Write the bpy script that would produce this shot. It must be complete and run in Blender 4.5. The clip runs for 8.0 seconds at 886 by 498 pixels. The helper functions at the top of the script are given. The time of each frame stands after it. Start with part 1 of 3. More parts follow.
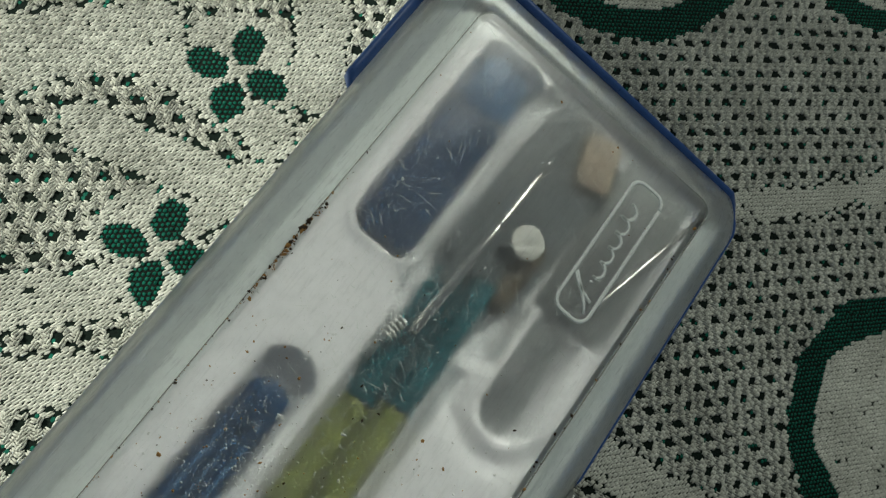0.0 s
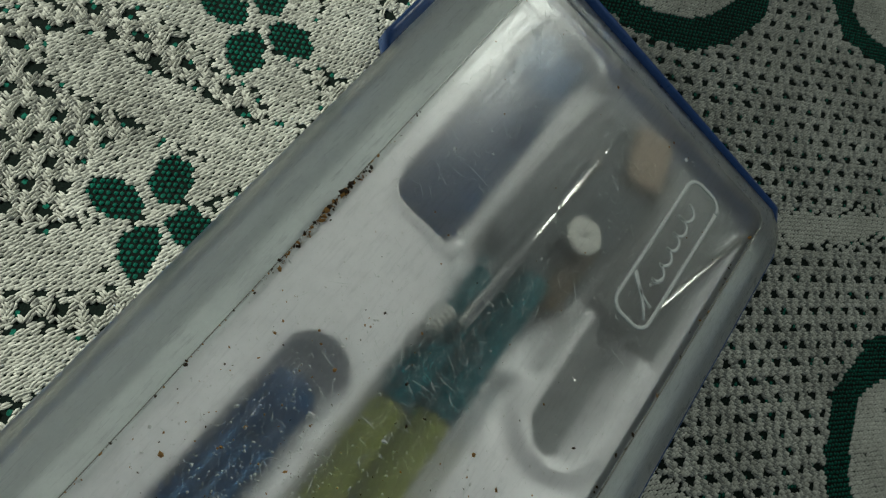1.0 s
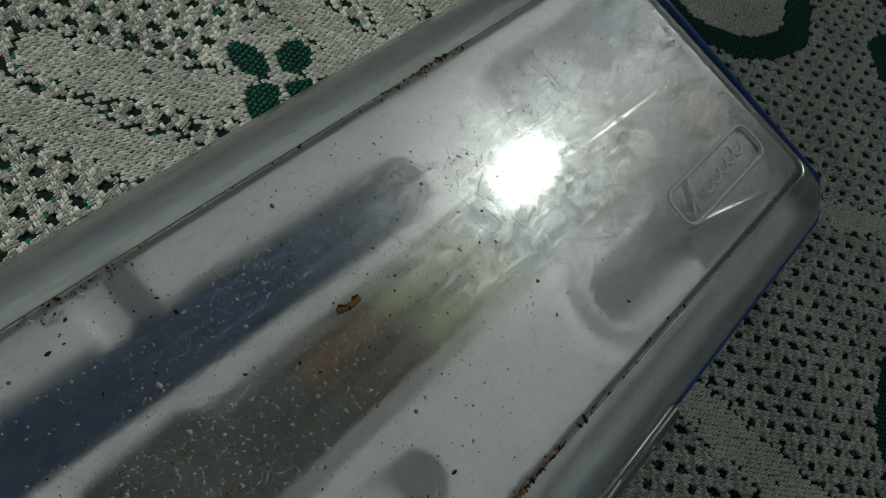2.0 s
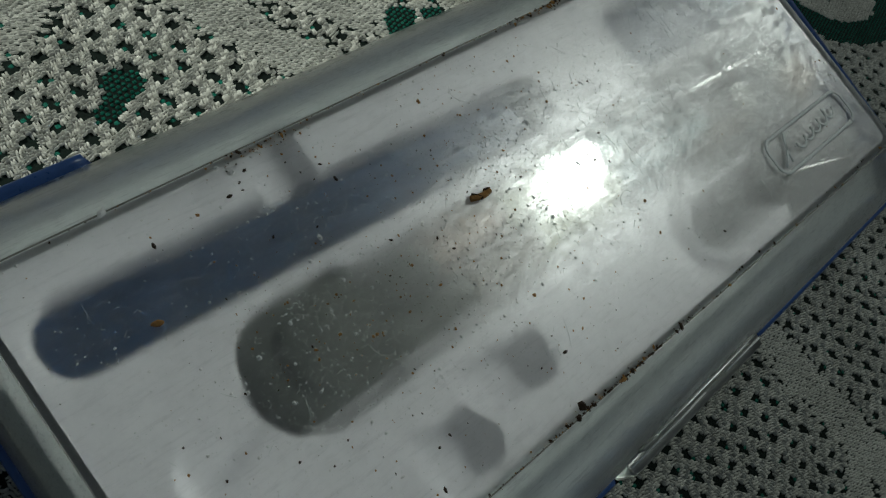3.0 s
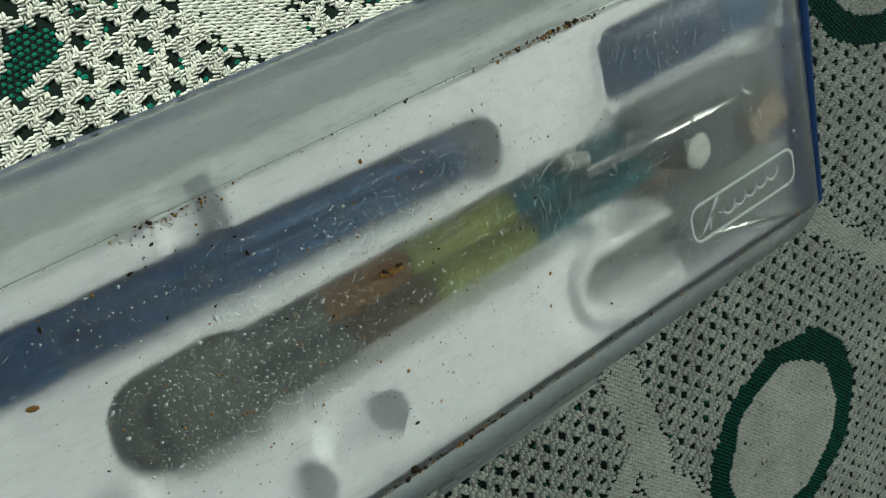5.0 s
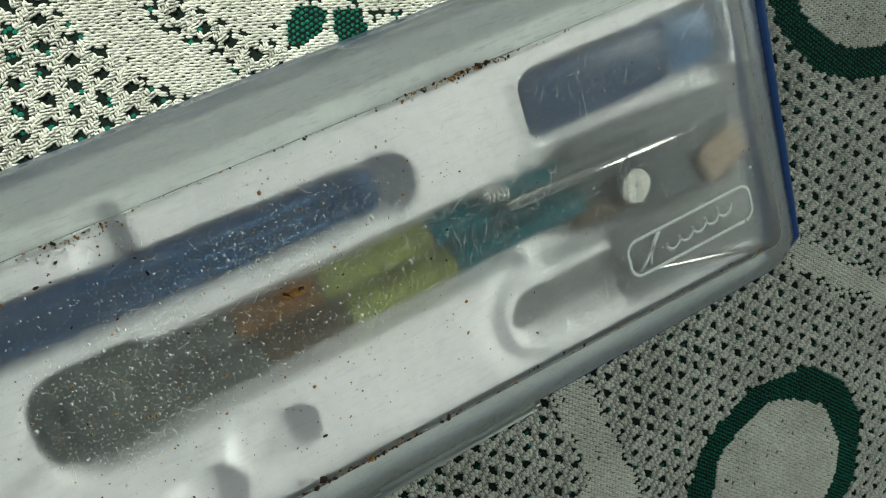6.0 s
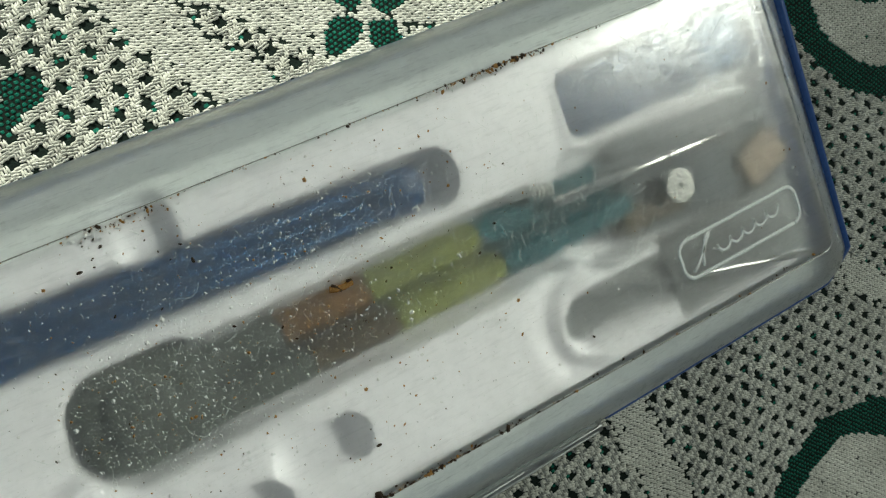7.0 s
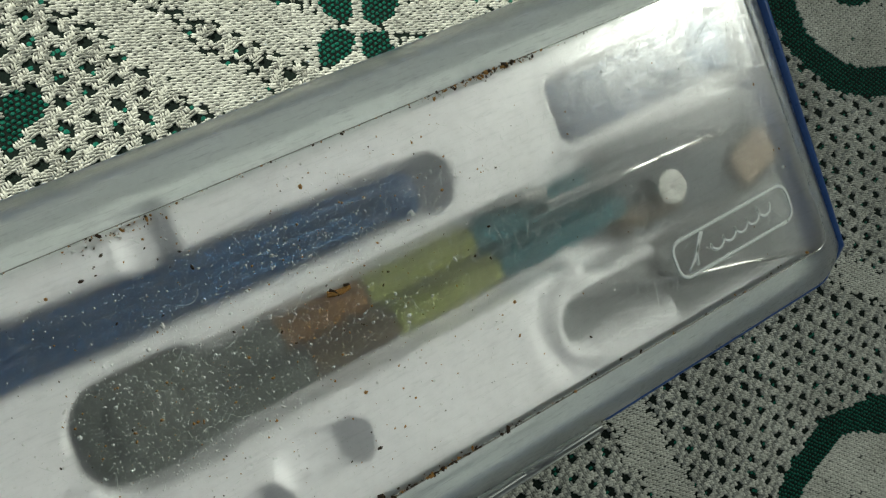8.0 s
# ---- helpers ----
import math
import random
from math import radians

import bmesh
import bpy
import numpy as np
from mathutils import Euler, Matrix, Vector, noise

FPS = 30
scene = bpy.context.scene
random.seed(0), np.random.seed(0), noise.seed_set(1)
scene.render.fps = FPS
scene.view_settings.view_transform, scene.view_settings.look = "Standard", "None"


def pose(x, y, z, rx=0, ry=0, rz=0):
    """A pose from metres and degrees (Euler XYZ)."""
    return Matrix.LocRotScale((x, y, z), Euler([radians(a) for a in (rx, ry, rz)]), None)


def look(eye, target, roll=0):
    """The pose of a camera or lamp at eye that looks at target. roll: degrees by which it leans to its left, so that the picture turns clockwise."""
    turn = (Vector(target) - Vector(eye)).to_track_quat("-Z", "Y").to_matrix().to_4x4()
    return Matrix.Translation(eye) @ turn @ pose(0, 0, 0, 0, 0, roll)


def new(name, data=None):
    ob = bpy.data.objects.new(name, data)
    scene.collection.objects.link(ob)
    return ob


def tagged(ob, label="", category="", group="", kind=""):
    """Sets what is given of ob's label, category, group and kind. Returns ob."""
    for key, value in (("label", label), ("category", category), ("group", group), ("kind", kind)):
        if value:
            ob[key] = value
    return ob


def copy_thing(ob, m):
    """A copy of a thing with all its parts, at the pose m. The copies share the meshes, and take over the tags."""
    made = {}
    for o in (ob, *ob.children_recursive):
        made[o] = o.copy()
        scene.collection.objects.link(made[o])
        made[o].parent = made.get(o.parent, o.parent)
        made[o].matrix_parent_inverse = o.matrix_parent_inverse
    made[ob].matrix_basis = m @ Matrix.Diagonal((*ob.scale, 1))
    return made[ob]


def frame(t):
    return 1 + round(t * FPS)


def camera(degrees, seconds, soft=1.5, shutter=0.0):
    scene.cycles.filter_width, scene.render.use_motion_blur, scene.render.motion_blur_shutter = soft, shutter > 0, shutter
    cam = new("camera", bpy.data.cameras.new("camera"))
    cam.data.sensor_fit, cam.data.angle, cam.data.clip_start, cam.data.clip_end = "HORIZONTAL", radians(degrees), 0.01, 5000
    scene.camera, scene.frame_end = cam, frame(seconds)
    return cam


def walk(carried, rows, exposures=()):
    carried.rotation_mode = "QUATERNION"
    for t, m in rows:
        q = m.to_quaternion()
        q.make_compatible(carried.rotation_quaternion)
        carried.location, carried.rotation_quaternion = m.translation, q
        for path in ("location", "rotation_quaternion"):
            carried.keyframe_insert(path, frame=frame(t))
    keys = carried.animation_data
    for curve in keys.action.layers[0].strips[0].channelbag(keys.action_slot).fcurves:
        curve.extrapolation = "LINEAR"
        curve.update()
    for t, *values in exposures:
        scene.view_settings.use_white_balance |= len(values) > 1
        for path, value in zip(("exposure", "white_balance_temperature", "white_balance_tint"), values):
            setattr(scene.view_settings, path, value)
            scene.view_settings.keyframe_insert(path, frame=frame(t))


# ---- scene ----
cam = camera(54.2, 8.0, soft=1.3)
ROWS = [
    (0, 0.0088, 0.0253, 0.1708, 9.57, -18.03, -52.92),
    (0.5, -0.0022, 0.0206, 0.1542, 13.79, -20.08, -54.93),
    (1, -0.0114, 0.0310, 0.1355, 14.66, -26.04, -51.57),
    (1.5, -0.0250, 0.0073, 0.1361, 22.98, -23.47, -52.37),
    (2, -0.0601, -0.0083, 0.1303, 26.55, -24.25, -46.26),
    (2.2, -0.0683, -0.0170, 0.1299, 27.45, -22.66, -43.78),
    (3.5, -0.0878, -0.0136, 0.1190, 22.81, -28.20, -38.02),
    (4, -0.0723, 0.0181, 0.1268, 5.03, -33.00, -29.02),
    (4.5, -0.0565, 0.0343, 0.1363, -4.75, -31.86, -24.56),
    (5, -0.0496, 0.0582, 0.1340, -14.54, -33.19, -19.29),
    (5.2, -0.0466, 0.0607, 0.1393, -16.24, -32.17, -17.72),
    (6.3, -0.0144, 0.0413, 0.1620, -9.44, -22.47, -20.38),
    (6.5, -0.0229, 0.0318, 0.1606, -5.55, -22.83, -20.95),
    (7, -0.0349, 0.0258, 0.1575, -1.37, -23.57, -23.19),
    (7.5, -0.0352, 0.0236, 0.1579, 0.44, -23.68, -24.37),
    (8, -0.0361, 0.0221, 0.1602, 0.95, -23.33, -24.82),
]
EXPOSURES = [(0.0, 0.05, 6600, -7), (0.5, 0.22, 6600, -8), (1.0, -0.42, 6450, -8), (1.5, -0.92, 6300, -4), (2.0, -1.0, 6250, -6), (3.5, -0.7, 6150, -6), (4.0, -0.85, 6150, -10), (4.5, 0.15, 6250, -15), (5.0, 0.25, 6300, -12), (6.4, 0.45, 6550, -9), (7.5, 0.45, 6600, -7), (8.0, 0.24, 6600, -7)]
STEPS = [(t, pose(x, y, z, rx, ry, rz)) for t, x, y, z, rx, ry, rz in ROWS]
STEPS.append((3.3, look((-0.088, -0.013, 0.124), (1.044, 0.106, -1.520), 50.5)))
STEPS.append((0.7, look((-0.011, 0.022, 0.143), (0.890, -0.234, -1.625), 54.6)))
walk(cam, sorted(STEPS, key=lambda row: row[0]), EXPOSURES)

# ---- light: the sun clears an added board to the cloth; an added lamp lights the rest ----
SUN_UP, SUN_TURN = 40.0, 97.0
world = bpy.data.worlds.new("world")
scene.world = world
world.use_nodes = True
wn = world.node_tree.nodes
sky = wn.new("ShaderNodeTexSky")
sky.sky_type, sky.sun_disc = "NISHITA", False
sky.sun_elevation, sky.sun_rotation = radians(SUN_UP), radians(90 - SUN_TURN)
soften = wn.new("ShaderNodeHueSaturation")
soften.inputs["Saturation"].default_value = 0.45
world.node_tree.links.new(sky.outputs[0], soften.inputs["Color"])
world.node_tree.links.new(soften.outputs[0], wn["Background"].inputs[0])
wn["Background"].inputs[1].default_value = 0.034


def toward(up, turn):
    return Vector((math.cos(radians(up)) * math.cos(radians(turn)), math.cos(radians(up)) * math.sin(radians(turn)), math.sin(radians(up))))


sun = new("sun", bpy.data.lights.new("sun", "SUN"))
sun.data.energy, sun.data.angle, sun.data.color = 5.0, radians(0.6), (1.0, 0.94, 0.88)
sun.matrix_world = look(toward(SUN_UP, SUN_TURN) * 2, (0, 0, 0))
# Added area lamp, aimed so its glare falls on the lid; source unseen.
added_lamp = new("added_area_light", bpy.data.lights.new("added_area_light", "AREA"))
added_lamp.data.shape, added_lamp.data.size, added_lamp.data.size_y = "RECTANGLE", 0.036, 0.052
added_lamp.data.energy, added_lamp.data.color = 7.0, (1.0, 0.98, 0.94)
added_lamp.matrix_world = look(toward(47.5, 4.0) * 1.5 + Vector((0.04, 0, 0)), (0.04, 0, 0))


# ---- materials ----
class Nodes:
    """A small builder for node materials."""

    def __init__(self, name):
        self.mat = bpy.data.materials.new(name)
        self.mat.use_nodes = True
        self.tree = self.mat.node_tree
        self.bsdf = self.tree.nodes["Principled BSDF"]
        self.out = self.tree.nodes["Material Output"]

    def add(self, kind, **values):
        node = self.tree.nodes.new(kind)
        for key, value in values.items():
            node.inputs[key].default_value = value
        return node

    def link(self, a, b):
        self.tree.links.new(a, b)

    def noise(self, scale, detail=4.0, rough=0.6):
        node = self.add("ShaderNodeTexNoise", Scale=scale, Detail=detail, Roughness=rough)
        where = self.tree.nodes.new("ShaderNodeTexCoord")
        self.link(where.outputs["Object"], node.inputs["Vector"])
        return node.outputs["Fac"]

    def ramp(self, fac, stops):
        node = self.tree.nodes.new("ShaderNodeValToRGB")
        while len(node.color_ramp.elements) < len(stops):
            node.color_ramp.elements.new(0.5)
        for element, (at, colour) in zip(node.color_ramp.elements, stops):
            element.position, element.color = at, (*colour, 1)
        self.link(fac, node.inputs[0])
        return node.outputs[0]

    def mix(self, fac, a, b, how="MIX"):
        node = self.tree.nodes.new("ShaderNodeMix")
        node.data_type, node.blend_type = "RGBA", how
        for socket, value in ((node.inputs[0], fac), (node.inputs[6], a), (node.inputs[7], b)):
            if isinstance(value, bpy.types.NodeSocket):
                self.link(value, socket)
            elif isinstance(value, tuple):
                socket.default_value = (*value, 1)
            else:
                socket.default_value = value
        return node.outputs[2]

    def bump(self, height, strength, distance=0.0005):
        node = self.add("ShaderNodeBump", Strength=strength, Distance=distance)
        self.link(height, node.inputs["Height"])
        return node.outputs[0]


def shade(colour, factor):
    return tuple(min(1.0, c * factor) for c in colour)


def plastic(name, colour, rough=0.4, vary=0.25, scale=120.0, bump=0.15, metal=0.0, sheen=0.22):
    """Opaque plastic or metal with scuffs and blotches at two scales."""
    n = Nodes(name)
    broad, fine = n.noise(scale), n.noise(scale * 12, 3)
    base = n.ramp(broad, [(0.25, shade(colour, 1 - vary)), (0.75, shade(colour, 1 + vary))])
    n.link(n.mix(0.35, base, n.ramp(fine, [(0.3, shade(colour, 0.7)), (0.7, shade(colour, 1.25))])), n.bsdf.inputs["Base Color"])
    n.link(n.ramp(fine, [(0.3, (rough * 0.75,) * 3), (0.75, (min(1, rough * 1.3),) * 3)]), n.bsdf.inputs["Roughness"])
    n.bsdf.inputs["Metallic"].default_value = metal
    n.bsdf.inputs["Specular IOR Level"].default_value = sheen if metal == 0 else 0.5
    n.link(n.bump(fine, bump, 0.0003), n.bsdf.inputs["Normal"])
    return n.mat


def yarn(name, dark, light, rough=0.8):
    """Spun yarn: each stitch a little different, with twisted fibres."""
    n = Nodes(name)
    geo = n.tree.nodes.new("ShaderNodeNewGeometry")
    own = n.ramp(geo.outputs["Random Per Island"], [(0.0, dark), (1.0, light)])
    fibre = n.noise(2600, 3)
    broad = n.noise(60, 3)
    col = n.mix(n.ramp(fibre, [(0.3, (0, 0, 0)), (0.7, (1, 1, 1))]), shade(dark, 0.7), own)
    n.link(n.mix(0.35, col, n.ramp(broad, [(0.3, shade(dark, 0.8)), (0.7, light)])), n.bsdf.inputs["Base Color"])
    n.bsdf.inputs["Roughness"].default_value = rough
    n.bsdf.inputs["Specular IOR Level"].default_value = 0.16
    n.link(n.bump(fibre, 0.5, 0.0003), n.bsdf.inputs["Normal"])
    return n.mat


def frosted(name, clear_rough, haze, tint, coat_rough, turn=62.0, streak=0.4):
    """Worn, cloudy, see-through plastic: clear body, hazy skin, fine directional scratches, worn gloss."""
    n = Nodes(name)
    where = n.tree.nodes.new("ShaderNodeTexCoord")
    stretch = n.tree.nodes.new("ShaderNodeMapping")
    stretch.inputs["Rotation"].default_value[2] = radians(turn)
    stretch.inputs["Scale"].default_value = (0.12, 1.0, 1.0)
    n.link(where.outputs["Object"], stretch.inputs["Vector"])
    hair = n.add("ShaderNodeTexNoise", Scale=1500.0, Detail=4.0, Roughness=0.7)
    n.link(stretch.outputs[0], hair.inputs["Vector"])
    blot, fine, scr = n.noise(75, 6, 0.7), n.noise(2600, 4, 0.7), n.noise(420, 6, 0.75)
    thru = n.add("ShaderNodeBsdfRefraction", IOR=1.45, Roughness=clear_rough)
    thru.inputs["Color"].default_value = (*tint, 1)
    milk = n.tree.nodes.new("ShaderNodeBsdfDiffuse")
    milk.inputs["Color"].default_value = (0.72, 0.72, 0.725, 1)
    bloom = n.add("ShaderNodeBsdfGlossy", Roughness=0.26)
    bloom.distribution = "BECKMANN"
    bloom.inputs["Color"].default_value = (0.8, 0.79, 0.8, 1)
    skin = n.tree.nodes.new("ShaderNodeMixShader")
    skin.inputs[0].default_value = 0.5
    n.link(milk.outputs[0], skin.inputs[1])
    n.link(bloom.outputs[0], skin.inputs[2])
    body = n.tree.nodes.new("ShaderNodeMixShader")
    cloud = n.ramp(blot, [(0.35, (haze * 0.15,) * 3), (0.7, (haze * 1.9,) * 3)])
    grit = n.ramp(scr, [(0.42, (haze * 0.3,) * 3), (0.72, (haze * 2.6,) * 3)])
    rub = n.ramp(hair.outputs["Fac"], [(0.52, (haze * 0.5,) * 3), (0.74, (haze * 4.0,) * 3)])
    n.link(n.mix(streak, n.mix(0.5, cloud, grit), rub), body.inputs[0])
    n.link(thru.outputs[0], body.inputs[1])
    n.link(skin.outputs[0], body.inputs[2])
    gloss = n.tree.nodes.new("ShaderNodeBsdfGlossy")
    gloss.distribution = "BECKMANN"
    worn = n.mix(0.5, n.ramp(scr, [(0.32, (coat_rough * 0.5,) * 3), (0.66, (coat_rough * 3.2,) * 3)]), n.ramp(hair.outputs["Fac"], [(0.35, (coat_rough * 0.6,) * 3), (0.7, (coat_rough * 2.6,) * 3)]))
    n.link(worn, gloss.inputs["Roughness"])
    n.link(n.bump(fine, 0.06, 0.0001), gloss.inputs["Normal"])
    fres = n.add("ShaderNodeFresnel", IOR=1.45)
    top = n.tree.nodes.new("ShaderNodeMixShader")
    n.link(fres.outputs[0], top.inputs[0])
    n.link(body.outputs[0], top.inputs[1])
    n.link(gloss.outputs[0], top.inputs[2])
    n.link(top.outputs[0], n.out.inputs["Surface"])
    return n.mat


CREAM = yarn("cream_yarn", (0.44, 0.44, 0.395), (0.84, 0.835, 0.775), 0.8)
GREEN = yarn("green_yarn", (0.004, 0.07, 0.048), (0.012, 0.18, 0.122), 0.55)
GROUND = yarn("dark_ground_weave", (0.002, 0.004, 0.003), (0.003, 0.012, 0.008))
LID_TOP = frosted("frosted_lid_plastic", 0.36, 0.125, (0.97, 0.965, 0.97), 0.052)
LID_SIDE = frosted("frosted_lid_side_plastic", 0.30, 0.27, (0.92, 0.94, 0.925), 0.2, 0.0, 0.45)
BLUE_SHELL = plastic("blue_case_plastic", (0.028, 0.075, 0.24), 0.35, 0.2, 120.0, 0.15, 0.0, 0.5)
TRAY = plastic("white_tray_plastic", (0.83, 0.83, 0.85), 0.7, 0.06, 60, 0.05, 0.0, 0.12)
BLUE_TOOL = plastic("dark_blue_tool_plastic", (0.006, 0.036, 0.105), 0.35, 0.45, 200)
PALE_BLUE = plastic("pale_blue_plastic", (0.04, 0.11, 0.235), 0.35, 0.3)
SLATE = plastic("slate_grey_plastic", (0.10, 0.115, 0.125), 0.45, 0.2)
TEAL = plastic("teal_lacquer", (0.002, 0.08, 0.10), 0.3, 0.45, 150)
LIME = plastic("lime_lacquer", (0.18, 0.20, 0.045), 0.35, 0.5, 150)
RUST = plastic("rust_brown_lacquer", (0.16, 0.075, 0.012), 0.4, 0.55, 150)
UMBER = plastic("umber_lacquer", (0.085, 0.06, 0.03), 0.45, 0.45, 150)
DARK = plastic("dark_green_grey_plastic", (0.084, 0.094, 0.079), 0.65, 0.5, 220)
STEEL = plastic("polished_steel", (0.72, 0.72, 0.70), 0.22, 0.1, 200, 0.05, 1.0)
GRIME = plastic("grey_crease_grime", (0.30, 0.29, 0.265), 0.9, 0.6, 300, 0.5)
GREY = plastic("mid_grey_plastic", (0.20, 0.21, 0.21), 0.5, 0.2)
PEACH = plastic("peach_rubber", (0.36, 0.29, 0.22), 0.7, 0.15)
CHALK = plastic("white_etched_plastic", (0.80, 0.82, 0.80), 0.5, 0.08)
KNURL = plastic("bright_knurled_metal", (0.80, 0.80, 0.77), 0.5, 0.1, 200, 0.05, 0.25)
IVORY = plastic("ivory_washer_plastic", (0.52, 0.52, 0.49), 0.5, 0.06)
CRUMB = plastic("dark_brown_crumb", (0.05, 0.032, 0.02), 0.9, 0.6, 900, 0.6)
RUSTY = plastic("rusty_crumb", (0.36, 0.19, 0.06), 0.9, 0.5, 900, 0.6)
DUST = plastic("pale_dust", (0.88, 0.87, 0.83), 0.9, 0.3, 900, 0.3)
WHITE_BOARD = plastic("white_shade_board_paint", (0.75, 0.74, 0.70), 0.8, 0.05, 8)
DIM_BLOCKER = plastic("dull_grey_blocker_paint", (0.16, 0.16, 0.15), 0.85, 0.08, 8)

MM = 0.001


# ---- mesh helpers ----
def mesh_object(name, verts, faces, mats, parent=None, smooth=True, slots=None):
    data = bpy.data.meshes.new(name)
    data.from_pydata(verts, [], faces)
    for m in mats if isinstance(mats, (list, tuple)) else [mats]:
        data.materials.append(m)
    if slots is not None:
        data.polygons.foreach_set("material_index", np.asarray(slots, dtype=np.int32))
    if smooth:
        data.polygons.foreach_set("use_smooth", np.ones(len(data.polygons), dtype=bool))
    data.update()
    ob = new(name, data)
    if parent:
        ob.parent = parent
    return ob


def part(name, bm, material, parent, label="", smooth=True):
    data = bpy.data.meshes.new(name)
    bmesh.ops.recalc_face_normals(bm, faces=bm.faces)
    bm.to_mesh(data)
    bm.free()
    data.materials.append(material)
    if smooth:
        data.polygons.foreach_set("use_smooth", np.ones(len(data.polygons), dtype=bool))
    ob = new(name, data)
    if parent:
        ob.parent = parent
    return tagged(ob, label)


def thing(name, label, category, at=(0, 0, 0), turn=0.0, group=""):
    ob = new(name)
    ob.empty_display_size = 0.01
    ob.matrix_world = pose(at[0] * MM, at[1] * MM, at[2] * MM, 0, 0, turn)
    return tagged(ob, label, category, group)


def outline(x0, x1, y0, y1, r, steps=8, bow=0.0):
    """A rounded rectangle, anticlockwise, in millimetres; bow pushes the low side out at its far end."""
    pts = []
    for cx, cy, a0 in ((x1 - r, y0 + r, -90), (x1 - r, y1 - r, 0), (x0 + r, y1 - r, 90), (x0 + r, y0 + r, 180)):
        for k in range(steps + 1):
            a = radians(a0 + 90 * k / steps)
            pts.append((cx + r * math.cos(a), cy + r * math.sin(a)))
    low = [(x0 + r + (x1 - x0 - 2 * r) * k / 12, y0) for k in range(1, 12)]
    pts += low
    return [(x, y - bow * (x - x0) / (x1 - x0) * max(0.0, min(1.0, (y1 - y) / (y1 - y0)))) for x, y in pts]


def loft(rings, cap_first=True, cap_last=True):
    """A skin through rings of equal length; each ring is (points, z), millimetres."""
    bm = bmesh.new()
    rows = [[bm.verts.new((x * MM, y * MM, z * MM)) for x, y in pts] for pts, z in rings]
    n = len(rows[0])
    for a, b in zip(rows, rows[1:]):
        for i in range(n):
            bm.faces.new((a[i], a[(i + 1) % n], b[(i + 1) % n], b[i]))
    if cap_first:
        bm.faces.new(rows[0][::-1])
    if cap_last:
        bm.faces.new(rows[-1])
    return bm


def block(x0, x1, y0, y1, z0, z1, r=1.0, edge=0.6):
    """A block with rounded corners and a softened upper and lower edge."""
    rings = [(outline(x0 + edge, x1 - edge, y0 + edge, y1 - edge, max(r - edge, 0.15), 5), z0),
             (outline(x0, x1, y0, y1, r, 5), z0 + edge), (outline(x0, x1, y0, y1, r, 5), z1 - edge),
             (outline(x0 + edge * 0.4, x1 - edge * 0.4, y0 + edge * 0.4, y1 - edge * 0.4, max(r - edge * 0.4, 0.15), 5), z1 - edge * 0.3),
             (outline(x0 + edge, x1 - edge, y0 + edge, y1 - edge, max(r - edge, 0.15), 5), z1)]
    return loft(rings)


def turned(stations, sides=20, squash=1.0, bm=None):
    """A body turned about the x axis; stations of (x, radius), millimetres."""
    bm = bm or bmesh.new()
    rows = [[bm.verts.new((x * MM, r * MM * math.cos(2 * math.pi * k / sides), r * squash * MM * math.sin(2 * math.pi * k / sides))) for k in range(sides)] for x, r in stations]
    for a, b in zip(rows, rows[1:]):
        for i in range(sides):
            bm.faces.new((a[i], a[(i + 1) % sides], b[(i + 1) % sides], b[i]))
    bm.faces.new(rows[0][::-1])
    bm.faces.new(rows[-1])
    return bm


def stroke(points, radius, sides=6, flat=1.0):
    """A thin line of round section through points, millimetres."""
    bm = bmesh.new()
    rows = []
    for i, p in enumerate(points):
        a, b = Vector(points[max(i - 1, 0)]), Vector(points[min(i + 1, len(points) - 1)])
        d = (b - a).normalized()
        side = Vector((-d.y, d.x, 0)).normalized()
        up = d.cross(side)
        rows.append([bm.verts.new((Vector(p) + side * radius * math.cos(w) + up * radius * flat * math.sin(w)) * MM) for w in (2 * math.pi * k / sides for k in range(sides))])
    for a, b in zip(rows, rows[1:]):
        for i in range(sides):
            bm.faces.new((a[i], a[(i + 1) % sides], b[(i + 1) % sides], b[i]))
    bm.faces.new(rows[0][::-1])
    bm.faces.new(rows[-1])
    return bm


